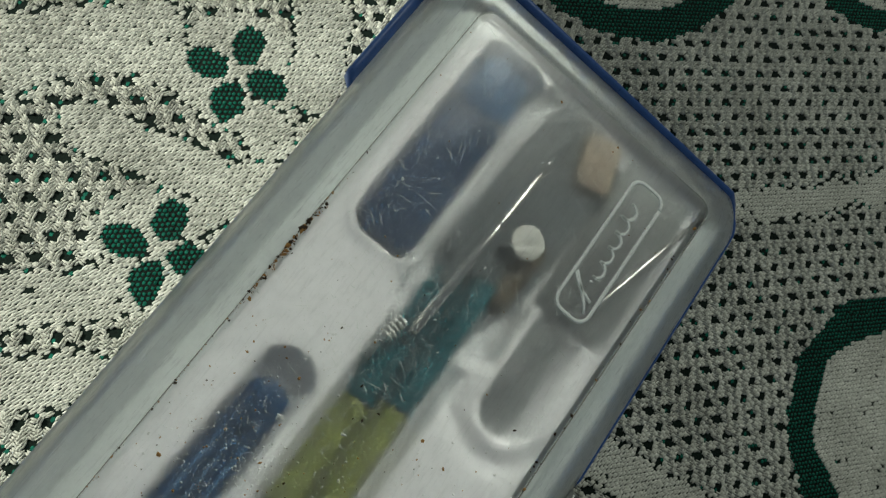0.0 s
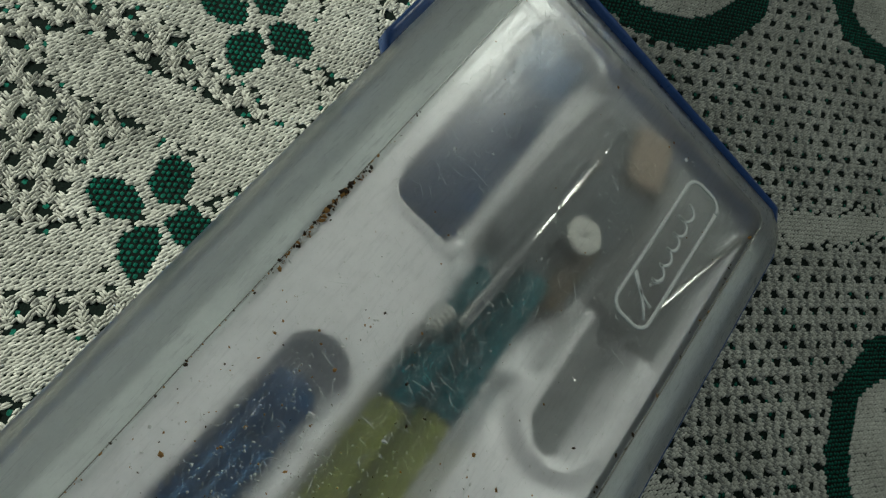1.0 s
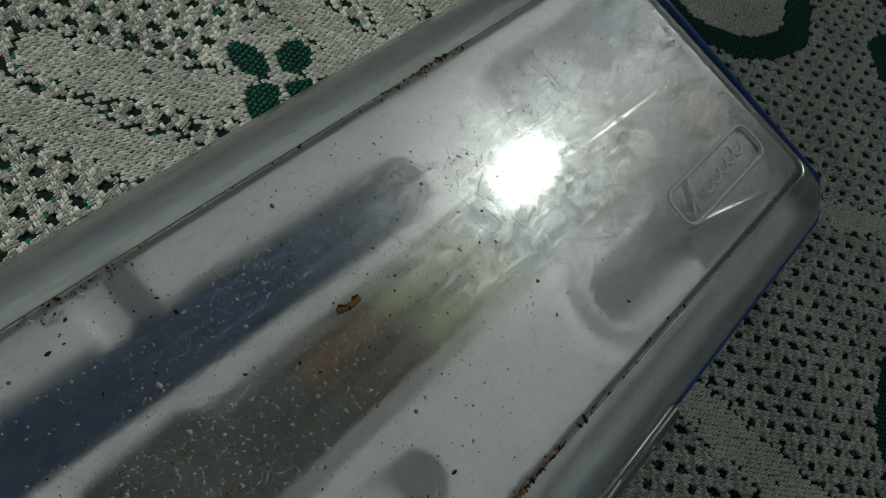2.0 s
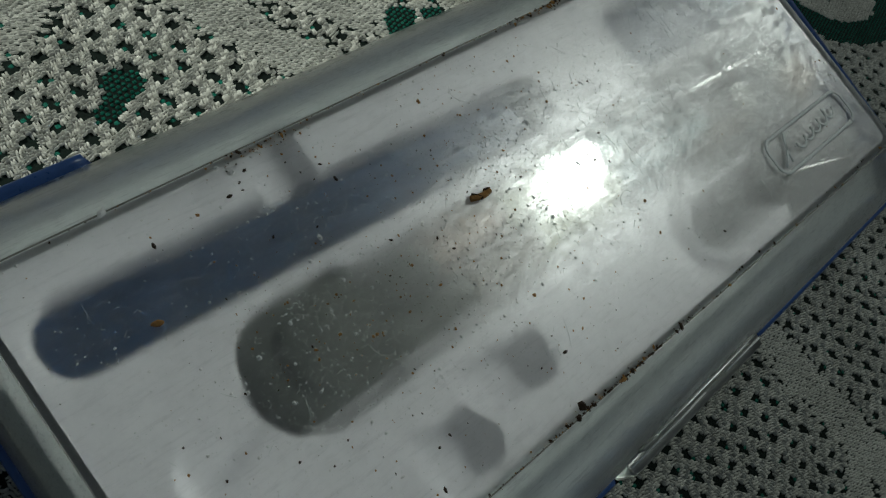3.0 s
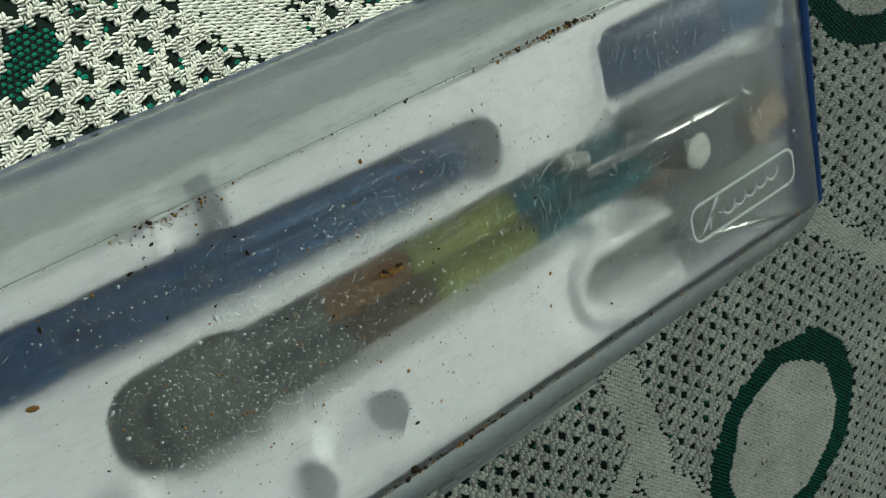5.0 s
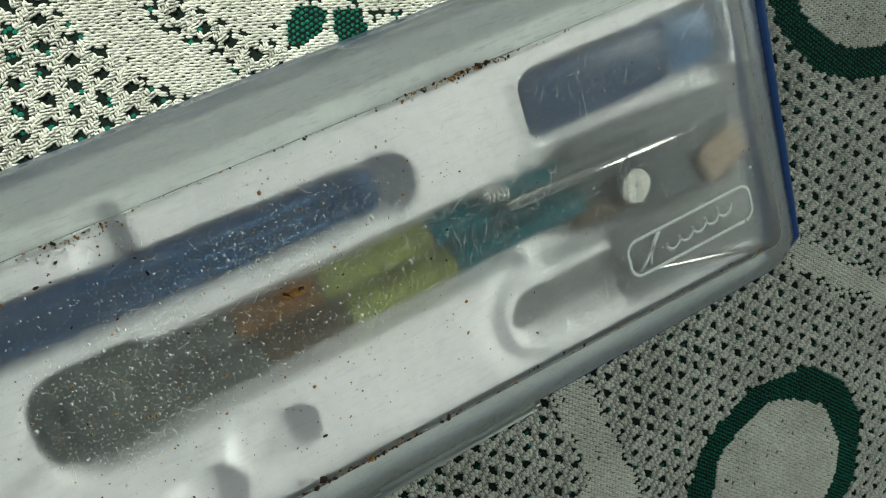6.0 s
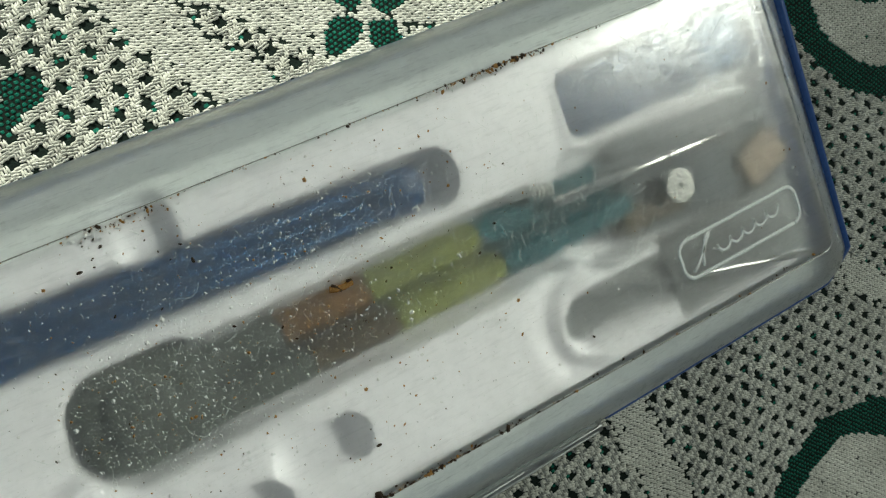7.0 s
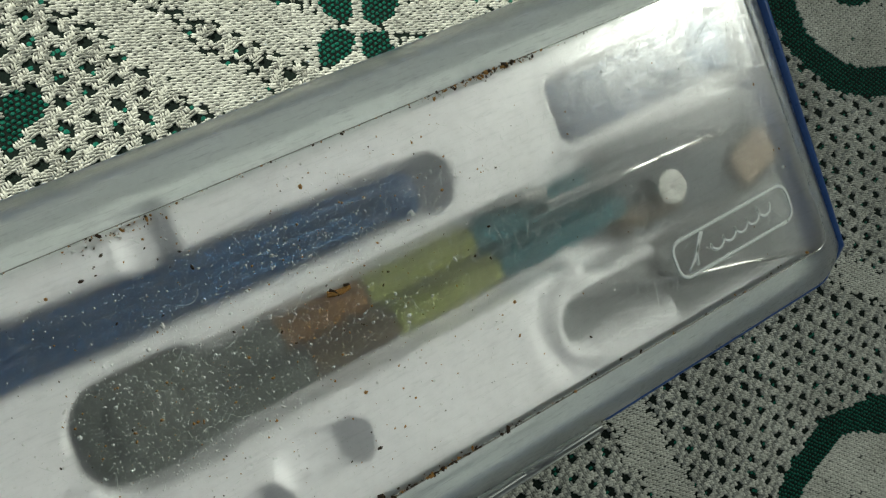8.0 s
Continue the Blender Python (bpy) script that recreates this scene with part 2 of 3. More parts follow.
# ---- the cloth ----
def cloth_kind(x, y):
    """0: openwork with holes, 1: close plain weave, 2: dark green, 3: the pierced edge of a leaf; from the drawn motifs, in millimetres."""
    kind = np.zeros(x.shape, dtype=int)
    wob = 1.3 * np.sin(x * 0.31 + y * 0.17) + 1.0 * np.sin(y * 0.43 - x * 0.11)

    def near(ax, ay, bx, by):
        dx, dy = bx - ax, by - ay
        s = np.clip(((x - ax) * dx + (y - ay) * dy) / (dx * dx + dy * dy), 0, 1)
        return np.hypot(x - ax - s * dx, y - ay - s * dy)

    def ring(cx, cy, rx, ry, turn):
        c, s = math.cos(radians(turn)), math.sin(radians(turn))
        u, v = (x - cx) * c + (y - cy) * s, -(x - cx) * s + (y - cy) * c
        return np.hypot(u / rx, v / ry)

    # plain leaves and stems
    for ax, ay, bx, by, w in ((124, -53, 170, -96, 3.2), (53, -50, 58, -98, 4.6), (-16, 66, 6, 33, 4.2), (-2, 64, 22, 42, 4.5), (38, 42, 52, 37, 3.0),
                              (40, 68, 48, 34, 4.5), (58, 66, 62, 40, 4.0), (76, 40, 92, 52, 5.5), (-52, 62, -20, 78, 5.0), (30, 95, 62, 72, 7.0), (20, -110, 52, -86, 3.4),
                              (60, -100, 92, -150, 4.0), (130, 30, 160, 52, 5.0)):
        d = near(ax, ay, bx, by) + wob * 0.6
        kind[(d >= w) & (d < w + 1.5) & (kind == 0)] = 3
        kind[d < w] = 1
    # a scroll beside the narrow end
    for cx, cy, rx, ry, turn in ((161, 9, 33, 28, -40), (105, -115, 32, 30, 20)):
        q = ring(cx, cy, rx, ry, turn) + wob * 0.012
        kind[q < 1.0] = 2
        kind[q < 0.73] = 1
    q = ring(160, 14, 12, 9, -40) + wob * 0.03
    kind[q < 1.0] = 2
    q = ring(205, -52, 22, 14, -45) + wob * 0.02
    kind[q < 1.0] = 2
    kind[q < 0.6] = 1
    # small flowers of four petals
    for fx, fy in ((29.5, 42.5), (67, 54)):
        kind[np.hypot(x - fx, y - fy) < 13] = np.where(kind[np.hypot(x - fx, y - fy) < 13] == 0, 1, kind[np.hypot(x - fx, y - fy) < 13])
        for k in range(4):
            a = radians(20 + 90 * k)
            px, py = fx + 6.2 * math.cos(a), fy + 6.2 * math.sin(a)
            c, s = math.cos(a), math.sin(a)
            u, v = (x - px) * c + (y - py) * s, -(x - px) * s + (y - py) * c
            kind[np.hypot(u / 4.4, v / 3.2) < 1] = 2
    # dark buds
    for bx, by, r in ((-32, 49, 2.9), (-37, 45, 2.6)):
        kind[np.hypot(x - bx, (y - by) * 1.3) + wob * 0.7 < r] = 2
    return kind


def cloth():
    rng = np.random.default_rng(4)
    sheet_b = bmesh.new()
    bmesh.ops.create_grid(sheet_b, x_segments=60, y_segments=60, size=0.45)
    sheet = part("cloth", sheet_b, GROUND, None)
    sheet.location = (0.05, -0.03, 0)
    tagged(sheet, "cream and dark green floral jacquard cloth lying flat under the case", "cloth", "", "structure")
    pitch_u, pitch_v, turn = 1.0, 0.93, radians(-47)
    cu, su = math.cos(turn), math.sin(turn)
    i, j = np.meshgrid(np.arange(-290, 290), np.arange(-280, 280), indexing="ij")
    i, j = i.ravel(), j.ravel()
    u, v = (i + 0.5 * (j % 2)) * pitch_u, j * pitch_v
    x, y = 60 + u * cu - v * su, -40 + u * su + v * cu
    keep = (x > -95) & (x < 215) & (y > -185) & (y < 108) & ~((x > -66) & (x < 112) & (y > -44) & (y < 30))
    i, j, x, y = i[keep], j[keep], x[keep], y[keep]
    kind = cloth_kind(x, y)
    n = len(x)
    bi, bj = (i + 2 * (j // 4)) % 5, j % 4
    hole = (kind == 0) & (bi < 2) & (bj < 2) & ~((bi == 1) & (bj == 1) & (rng.random(n) < 0.06))
    hole |= (kind == 0) & (((bi == 2) & (bj == 0)) | ((bi == 4) & (bj == 1))) & (rng.random(n) < 0.4)
    hole |= (kind == 3) & ((i // 2 + j) % 2 == 0) & (rng.random(n) < 0.9)
    hole |= (kind == 1) & (rng.random(n) < 0.008)
    glint = hole & (rng.random(n) < 0.13)
    kind = np.where(glint, 4, np.where(kind == 3, 1, kind))
    ok = ~hole | glint
    x, y, kind, bi, bj, j = (q[ok] for q in (x, y, kind, bi, bj, j))
    n = len(x)
    x, y = x + rng.normal(0, 0.06, n), y + rng.normal(0, 0.06, n)
    # openwork: slanted bundles zigzag between the holes; elsewhere the stitches lie one way
    zig = np.where(bi % 2 == 0, 46.0, -38.0)
    zig = np.where((bj < 2) & (bi == 4), 60.0, zig)
    tilt = np.where(kind == 0, zig, np.where(kind == 1, 30.0, 55.0)) + rng.normal(0, 6, n)
    pick = lambda open_work, plain, green, deep: np.choose(kind, (open_work, plain, green, plain, deep))
    length = pick(0.66, 0.72, 0.36, 0.5) * rng.uniform(0.88, 1.12, n)
    high = pick(0.80, 0.55, 0.36, 0.12) * rng.uniform(0.7, 1.2, n)
    ply = pick(0.24, 0.265, 0.205, 0.25) * rng.uniform(0.9, 1.1, n)
    gap = pick(0.245, 0.20, 0.10, 0.12)
    # two plies to a stitch, side by side
    a = turn + np.radians(tilt)
    x, y = np.concatenate([x - gap * np.sin(a), x + gap * np.sin(a)]), np.concatenate([y + gap * np.cos(a), y - gap * np.cos(a)])
    kind = np.where(kind == 4, 2, kind)
    kind, tilt, length, width, high = (np.tile(q, 2) for q in (kind, tilt, length, ply, high))
    n = len(x)
    tilt, length, high = tilt + rng.normal(0, 3, n), length * rng.uniform(0.88, 1.1, n), high * rng.uniform(0.85, 1.1, n)
    a = turn + np.radians(tilt)
    ca, sa = np.cos(a), np.sin(a)
    # four stations along a stitch, three points across each
    along = np.array([-1.0, -0.45, 0.45, 1.0])
    wide = np.array([0.4, 1.0, 1.0, 0.4])
    tall = np.array([0.1, 1.0, 1.0, 0.1])
    verts = np.zeros((n, 4, 3, 3))
    for s in range(4):
        for k, (across, lift) in enumerate(((-1, 0.0), (0, 1.0), (1, 0.0))):
            lu, lv = along[s] * length, across * wide[s] * width
            verts[:, s, k, 0] = x + lu * ca - lv * sa
            verts[:, s, k, 1] = y + lu * sa + lv * ca
            verts[:, s, k, 2] = high * tall[s] * lift - 0.02
    verts = verts.reshape(-1, 3) * MM
    quads = np.array([(s * 3 + k, s * 3 + k + 3, s * 3 + k + 4, s * 3 + k + 1) for s in range(3) for k in range(2)])[:, ::-1]
    faces = (np.arange(n)[:, None, None] * 12 + quads[None]).reshape(-1, 4)
    slots = np.repeat((kind == 2).astype(int), len(quads))
    st = mesh_object("cloth_stitches", verts.tolist(), faces.tolist(), [CREAM, GREEN], None, True, slots)
    tagged(st, "raised cream and green yarn stitches of the woven cloth", "stitches", "", "stuff")


cloth()


# ---- added boards beyond the cloth, out of view: the upper one shades the case ----
def shade_boards():
    def slab(name, x0, x1, z0, z1):
        b = bmesh.new()
        bmesh.ops.create_cube(b, size=1.0)
        for v in b.verts:
            v.co = Vector(((x0 + x1) / 2 + v.co.x * (x1 - x0), 0.315 + v.co.y * 0.03, (z0 + z1) / 2 + v.co.z * (z1 - z0)))
        bmesh.ops.bevel(b, geom=list(b.edges), offset=0.003, segments=2, affect="EDGES")
        ob = part(name, b, WHITE_BOARD, None, smooth=False)
        tagged(ob, "unseen white board added to shade the case", "wall", "", "structure")

    low = (0.33 - EDGE_OF_SHADE) * math.tan(radians(SUN_UP)) / math.sin(radians(SUN_TURN))
    slab("shade_board", -0.35, 0.45, low, 0.47)
    slab("board_post_1", -0.40, -0.351, 0.0, 0.47)
    slab("board_post_2", 0.451, 0.50, 0.0, 0.47)


def sky_blocker():
    """Added unseen wall that keeps sky off the lid's reflections, open round the lamp."""
    x0, x1, cy, cz, hy, hz = 1.01, 1.11, 0.072, 1.106, 0.06, 0.075
    for name, y0, y1, z0, z1 in (("sky_blocker_low", -1.6, 1.2, -0.1, cz - hz), ("sky_blocker_high", -1.6, 1.2, cz + hz, 2.4),
                                 ("sky_blocker_side", -1.6, cy - hy, cz - hz + 0.001, cz + hz - 0.001), ("sky_blocker_reveal", cy + hy, 1.2, cz - hz + 0.001, cz + hz - 0.001)):
        b = bmesh.new()
        bmesh.ops.create_cube(b, size=1.0)
        for v in b.verts:
            v.co = Vector(((x0 + x1) / 2 + v.co.x * (x1 - x0), (y0 + y1) / 2 + v.co.y * (y1 - y0), (z0 + z1) / 2 + v.co.z * (z1 - z0)))
        tagged(part(name, b, DIM_BLOCKER, None, smooth=False), "unseen dull grey wall added to keep sky reflections off the lid", "wall", "", "structure")


EDGE_OF_SHADE = 0.035
shade_boards()
sky_blocker()


# ---- the case ----
TOP = 17.2


def case_ring(k, inset=0.0):
    """The outline of the case between its skirt (k 0) and the crease of its lid (k 1)."""
    x0, x1 = -75.5 + 4.1 * k + inset, 116.2 - 9.5 * k - inset
    y1 = 35.6 - 10.9 * k - inset
    r = max(7.0 - 3.6 * k - inset * 0.5, 0.6)
    pts = []

    def low(x):
        q = (x - x0) / (x1 - x0)
        return (-50.2 + 14.2 * k + inset) - (0.6 + 2.6 * k) * q

    for cx, cy, a0 in ((x1 - r, None, -90), (x1 - r, y1 - r, 0), (x0 + r, y1 - r, 90), (x0 + r, None, 180)):
        for s in range(9):
            a = radians(a0 + 90 * s / 8)
            yy = cy if cy is not None else low(cx) + r
            pts.append((cx + r * math.cos(a), yy + r * math.sin(a)))
        if a0 == 0:
            pts += [(x1 - r - (x1 - x0 - 2 * r) * s / 80, y1) for s in range(1, 80)]
        if a0 == 180:
            pts += [(x0 + r + (x1 - x0 - 2 * r) * s / 80, low(x0 + r + (x1 - x0 - 2 * r) * s / 80)) for s in range(1, 80)]
    return pts


def cut_down(x, y):
    """How far the blue wall is cut down for the grips of the long sides."""
    if y > 0:
        return min(max((x + 45.5) / 1.5, 0), max((79.5 - x) / 1.5, 0), 1.0)
    return min(max((x + 3) / 1.5, 0), max((43 - x) / 1.5, 0), 1.0)


def end_lift(x, y):
    """0 to 1 towards the narrow end, where the blue wall stands taller."""
    return max(0.0, min(1.0, (x - 104.5) / 6.0)) * max(0.0, min(1.0, (y + 49) / 8))


def case_lid(case):
    profile = [(5.6, 0.0), (8.0, 0.03), (11.0, 0.22), (13.6, 0.5), (15.6, 0.78), (16.7, 0.94), (17.15, 0.99), (TOP, 1.0), (16.95, 1.014), (17.12, 1.024), (TOP, 1.034)]
    outer = [(case_ring(k), z) for z, k in profile]
    inner = [(case_ring(k, 1.3), z - (1.2 if z > 15 else 0.5 if z > 6 else 0.0)) for z, k in profile if not 1.0 < k < 1.034][::-1]
    bm = loft(inner + outer)
    for v in bm.verts:
        x, y, z = v.co / MM
        if z < 6.2 and (y > 20 or y < -30):
            v.co.z -= 2.6 * MM * cut_down(x, y)
        if z < 12.6:
            v.co.z += (12.6 - z) * 0.85 * MM * end_lift(x, y)
    data = bpy.data.meshes.new("lid")
    bmesh.ops.recalc_face_normals(bm, faces=bm.faces)
    for f in bm.faces:
        c = f.calc_center_median() / MM
        f.smooth = len(f.verts) == 4
        f.material_index = 0 if abs(f.normal.z) > 0.97 and c.z > 14 else 1
        heights = [v.co.z / MM for v in f.verts]
        if len(f.verts) == 4 and abs(min(heights) - 16.95) < 0.02 and max(heights) > TOP - 0.02 and c.x < 103:
            f.material_index = 2
    bm.to_mesh(data)
    bm.free()
    data.materials.append(LID_TOP)
    data.materials.append(LID_SIDE)
    data.materials.append(GRIME)
    lid = new("lid", data)
    lid.parent = case
    lid.visible_shadow = False
    tagged(lid, "cloudy see-through plastic lid, scratched and dusty")
    # moulded label panel: a rounded frame with a flowing line in it
    ring = outline(66.8, 100.0, -29.6, -21.6, 2.6, 6)
    part("label_frame", stroke([(x, y, TOP + 0.02) for x, y in ring + ring[:1]], 0.42, 6, 0.45), CHALK, lid, "white moulded rounded frame")
    tall = lambda q: 1.0 + 1.5 * math.exp(-((q - 0.52) / 0.07) ** 2) + 1.1 * math.exp(-((q - 0.78) / 0.07) ** 2)
    swing = [(75.6 + 19.5 * q + 0.7 * math.cos(q * 34), -26.6 + 1.6 * q + 0.95 * math.sin(q * 34) * (tall(q) if math.sin(q * 34) > 0 else 1.0), TOP + 0.02) for q in (k / 70 for k in range(71))]
    loop = [(69.0, -28.4), (70.6, -27.4), (72.6, -25.4), (74.6, -23.2), (75.4, -22.3), (75.0, -22.1), (73.8, -23.4), (72.6, -25.6), (71.8, -28.2)]
    part("label_mark", stroke([(x, y, TOP + 0.02) for x, y in loop], 0.36, 6, 0.45), CHALK, lid, "white moulded slanting loop")
    part("label_mark", stroke(swing, 0.33, 6, 0.45), CHALK, lid, "white moulded wavy stroke")
    # the catch in the long low side
    catch = block(-1.5, 42, -52.3, -48.8, 3.0, 8.6, 1.0, 0.5)
    c = part("catch", catch, LID_SIDE, lid, "clear raised grip with white painted edge glints")
    c.visible_shadow = False
    # White strokes paint the glints along the grip's glossy edges.
    part("edge", stroke([(0.0, -52.3, 6.4), (20, -52.4, 6.2), (41, -52.3, 6.4)], 0.22, 6), CHALK, c, "white stroke painting the glint of a glossy edge")
    part("edge", stroke([(-1.0, -50.6, 8.7), (14, -50.8, 8.8), (22, -50.7, 8.7)], 0.2, 6), CHALK, c, "white stroke painting the glint of a glossy edge")
    part("edge", stroke([(29, -50.7, 8.8), (41.5, -50.8, 8.7)], 0.2, 6), CHALK, c, "white stroke painting the glint of a glossy edge")
    part("lip", block(2, 40, -49.9, -49.2, 8.4, 10.4, 0.3, 0.15), LID_SIDE, c, "thin clear lip")
    return lid


def case_base(case):
    rings = [(case_ring(0.0, 2.2), 0.4), (case_ring(0.0, 0.4), 1.2), (case_ring(0.0, -0.7), 2.6), (case_ring(0.0, -0.9), 6.4), (case_ring(0.0, -0.5), 6.9), (case_ring(0.0, 0.5), 6.8),
             (case_ring(0.0, 1.5), 5.4), (case_ring(0.0, 1.6), 2.0)]
    bm = loft(rings)
    for v in bm.verts:
        x, y, z = v.co / MM
        if z > 5.0:
            v.co.z += MM * (6.4 * end_lift(x, y) - 3.2 * cut_down(x, y))
        if y > 34 and z > 2:
            v.co.y += 1.5 * MM * (1 - cut_down(x, y))
        if x > 100:
            v.co.x += 0.7 * MM * min(1.0, (x - 100) / 10)
        v.co.y -= math.copysign(2.0 * MM * cut_down(x, y), y) if abs(y) > 25 else 0.0
    part("base", bm, BLUE_SHELL, case, "blue plastic shell with cut-down grips")


def slot(x, y, x0, x1, y0, y1, r, turn=0.0):
    """Signed distance to a rounded slot, negative inside; turn in degrees about its middle."""
    cx, cy = (x0 + x1) / 2, (y0 + y1) / 2
    c, s = math.cos(radians(turn)), math.sin(radians(turn))
    u, v = np.abs((x - cx) * c + (y - cy) * s), np.abs(-(x - cx) * s + (y - cy) * c)
    a, b = u - (x1 - x0) / 2 + r, v - (y1 - y0) / 2 + r
    return np.minimum(np.maximum(a, b), 0) + np.hypot(np.maximum(a, 0), np.maximum(b, 0)) - r


def tray(case):
    """The moulded white tray with a nest for every tool."""
    xs, ys = np.arange(-73.5, 113.6, 0.75), np.arange(-48, 33.6, 0.75)
    x, y = np.meshgrid(xs, ys, indexing="ij")
    nests = [((-67, 28.6, 6.4, 16.4, 4.6, -1.8), 6.5), ((55, 104, 4.8, 19.0, 3.5), 6.5), ((-47.5, -23, -16.2, 3.0, 7.5), 6.6), ((-31, 54, -15.8, 1.0, 3.5), 7.0),
             ((48, 107, -20, 3.5, 4.0), 7.0), ((40, 67, -33, -23, 4.5), 6.0), ((-21, -4.8, -29, -21.5, 3.2, -6), 5.5), ((-33, -21.5, -34.5, -25.5, 3.5), 5.0),
             ((-28.5, -20.8, 10, 25.5, 1.2), 3.5), ((66, 110, -40, -18.5, 2.0), 6.9), ((-62, -44, -12, -6, 3, 12.0), 2.2), ((-58, -30, -30, -25, 2.5, 6.0), 1.2)]
    z = np.full(x.shape, 13.4)
    for shape, deep in nests:
        d = slot(x, y, *shape)
        z -= deep * np.clip(0.5 - d / 1.6, 0, 1) * (z > 13.4 - deep)
    z = np.maximum(z, 5.8)
    # a groove round the low nest and a raised lip beside it
    d = slot(x, y, 40, 70, -33, -22, 4.5)
    z += 0.3 * np.exp(-((d - 1.8) / 1.1) ** 2)
    z -= 1.1 * np.exp(-((d - 5.2) / 2.0) ** 2) * np.clip((47 - x) / 4, 0, 1)
    d = slot(x, y, 55, 104, 4.8, 19.0, 3.5)
    z += 0.7 * np.exp(-((d - 1.2) / 0.8) ** 2)
    # the rim of the tray falls away under the sloping sides of the lid
    z = np.maximum(z - 2.4 * np.maximum(slot(x, y, -72, 106, -39.5, 27.5, 4.0), 0), 3.0)
    nx, ny = x.shape
    index = np.arange(nx * ny).reshape(nx, ny)
    faces = np.stack([index[:-1, :-1], index[1:, :-1], index[1:, 1:], index[:-1, 1:]], -1).reshape(-1, 4)
    verts = np.stack([x, y, z], -1).reshape(-1, 3) * MM
    ob = mesh_object("tray", verts.tolist(), faces.tolist(), TRAY, case)
    tagged(ob, "white moulded tray with recessed nests")


case = thing("tool_case", "flat tool case with cloudy clear lid and blue base", "case")
case_base(case)
tray(case)
case_lid(case)


# ---- tools in the nests ----
def blue_tool():
    t = thing("drawing_compass", "dark blue plastic drawing compass in its long nest", "compass", (-22, 11.4, 9.9), -1.8)
    for sgn in (1, -1):
        bm = turned([(-46, 1.0), (-44, 2.1), (-20, 2.4), (10, 2.5), (34, 2.2), (41, 1.6)], 14, 0.9)
        leg = part("leg", bm, BLUE_TOOL, t)
        leg.location = (0, sgn * 2.2 * MM, 0)
    hub = block(34, 45, -4.2, 4.2, -2.4, 1.6, 3.0, 0.8)
    part("head", hub, BLUE_TOOL, t, "dark blue rounded head")
    for across in (-2.6, 0.0, 2.6):
        part("ridge", stroke([(-40, across, 2.0), (0, across, 2.35), (33, across, 2.1)], 0.32), PALE_BLUE, t, "paler raised ridge")
    part("collar", block(-45, -25, -4.7, 4.7, -2.6, 2.0, 3.0, 0.8), BLUE_TOOL, t)
    return t


def sharpener():
    t = thing("sharpener", "blue plastic block sharpener in a rounded nest", "sharpener", (80, 12, 6.0))
    part("body", block(-23.5, 10, -6.2, 6.2, 0, 6.4, 2.6, 0.9), BLUE_TOOL, t)
    part("cap", block(9, 22.5, -5.6, 5.8, 0, 6.9, 2.6, 1.0), PALE_BLUE, t, "paler blue rounded end cap")


def pencil(y, shift, brown):
    t = thing("pencil", "short pencil with teal, lime and rust brown bands", "pencil", (shift, y, 9.9), 0, "pencils side by side")
    for name, x0, x1, mat in (("teal_band", 29.5, 60, TEAL), ("lime_band", 6, 29.1, LIME), ("brown_band", -11, 5.6, brown), ("dark_band", -34, -11.4, DARK)):
        r = 3.3
        part(name, turned([(x0, r * 0.97), (x0 + 0.3, r), (x1 - 0.3, r), (x1, r * 0.97)], 6 if mat is not DARK else 12, 1.0), mat, t, smooth=False)


def dark_knob():
    t = thing("ink_pot", "dark green-grey rounded pot in the wide nest", "pot", (-36, -5.6, 6.0))
    part("body", loft([(outline(-10.5 + e, 11.5 - e, -8.8 + e, 8.6 - e, 6.0, 6), z) for z, e in ((0, 1), (1, 0), (5.5, 0), (6.6, 0.6), (7.0, 1.8))]), DARK, t)
    part("cap", loft([(outline(-6 + e, 6 - e, -6 + e, 6 - e, 5.0, 6), z) for z, e in ((7.02, 0), (7.8, 0), (8.3, 0.8))]), DARK, t)


def metal_rod(name, label, a, b, r, collar):
    t = thing(name, label, "rod")
    pa, pb = Vector(a), Vector(b)
    part("shaft", stroke([a, tuple(pa.lerp(pb, 0.5)), b], r, 10), STEEL, t)
    for q in collar:
        m = pa.lerp(pb, q)
        d = (pb - pa).normalized()
        part("ring", stroke([tuple(m - d * 0.7), tuple(m), tuple(m + d * 0.7)], r * 1.15, 12), STEEL, t)


blue_tool()
sharpener()
pencil(-3.6, 0.0, RUST)
pencil(-10.6, 3.0, UMBER)
dark_knob()
metal_rod("needle_holder", "thin polished steel needle holder under the lid", (45, -3.4, 14.85), (90.5, -5.4, 14.85), 1.05, (0.62, 0.97))
metal_rod("steel_pin", "slender bright steel pin lying slantwise under the lid", (48.8, -23.6, 15.0), (103.5, -38.9, 15.0), 0.7, (0.05,))


def knurled_screw():
    t = thing("knurled_screw", "small knurled bright metal screw", "screw", (43.5, -0.2, 14.35), -12)
    part("core", turned([(-2.2, 1.2), (2.2, 1.2)], 14), DARK, t)
    for k in range(5):
        x = -2.0 + k
        part("rib", turned([(x - 0.3, 1.3), (x, 1.6), (x + 0.3, 1.3)], 14), KNURL, t)


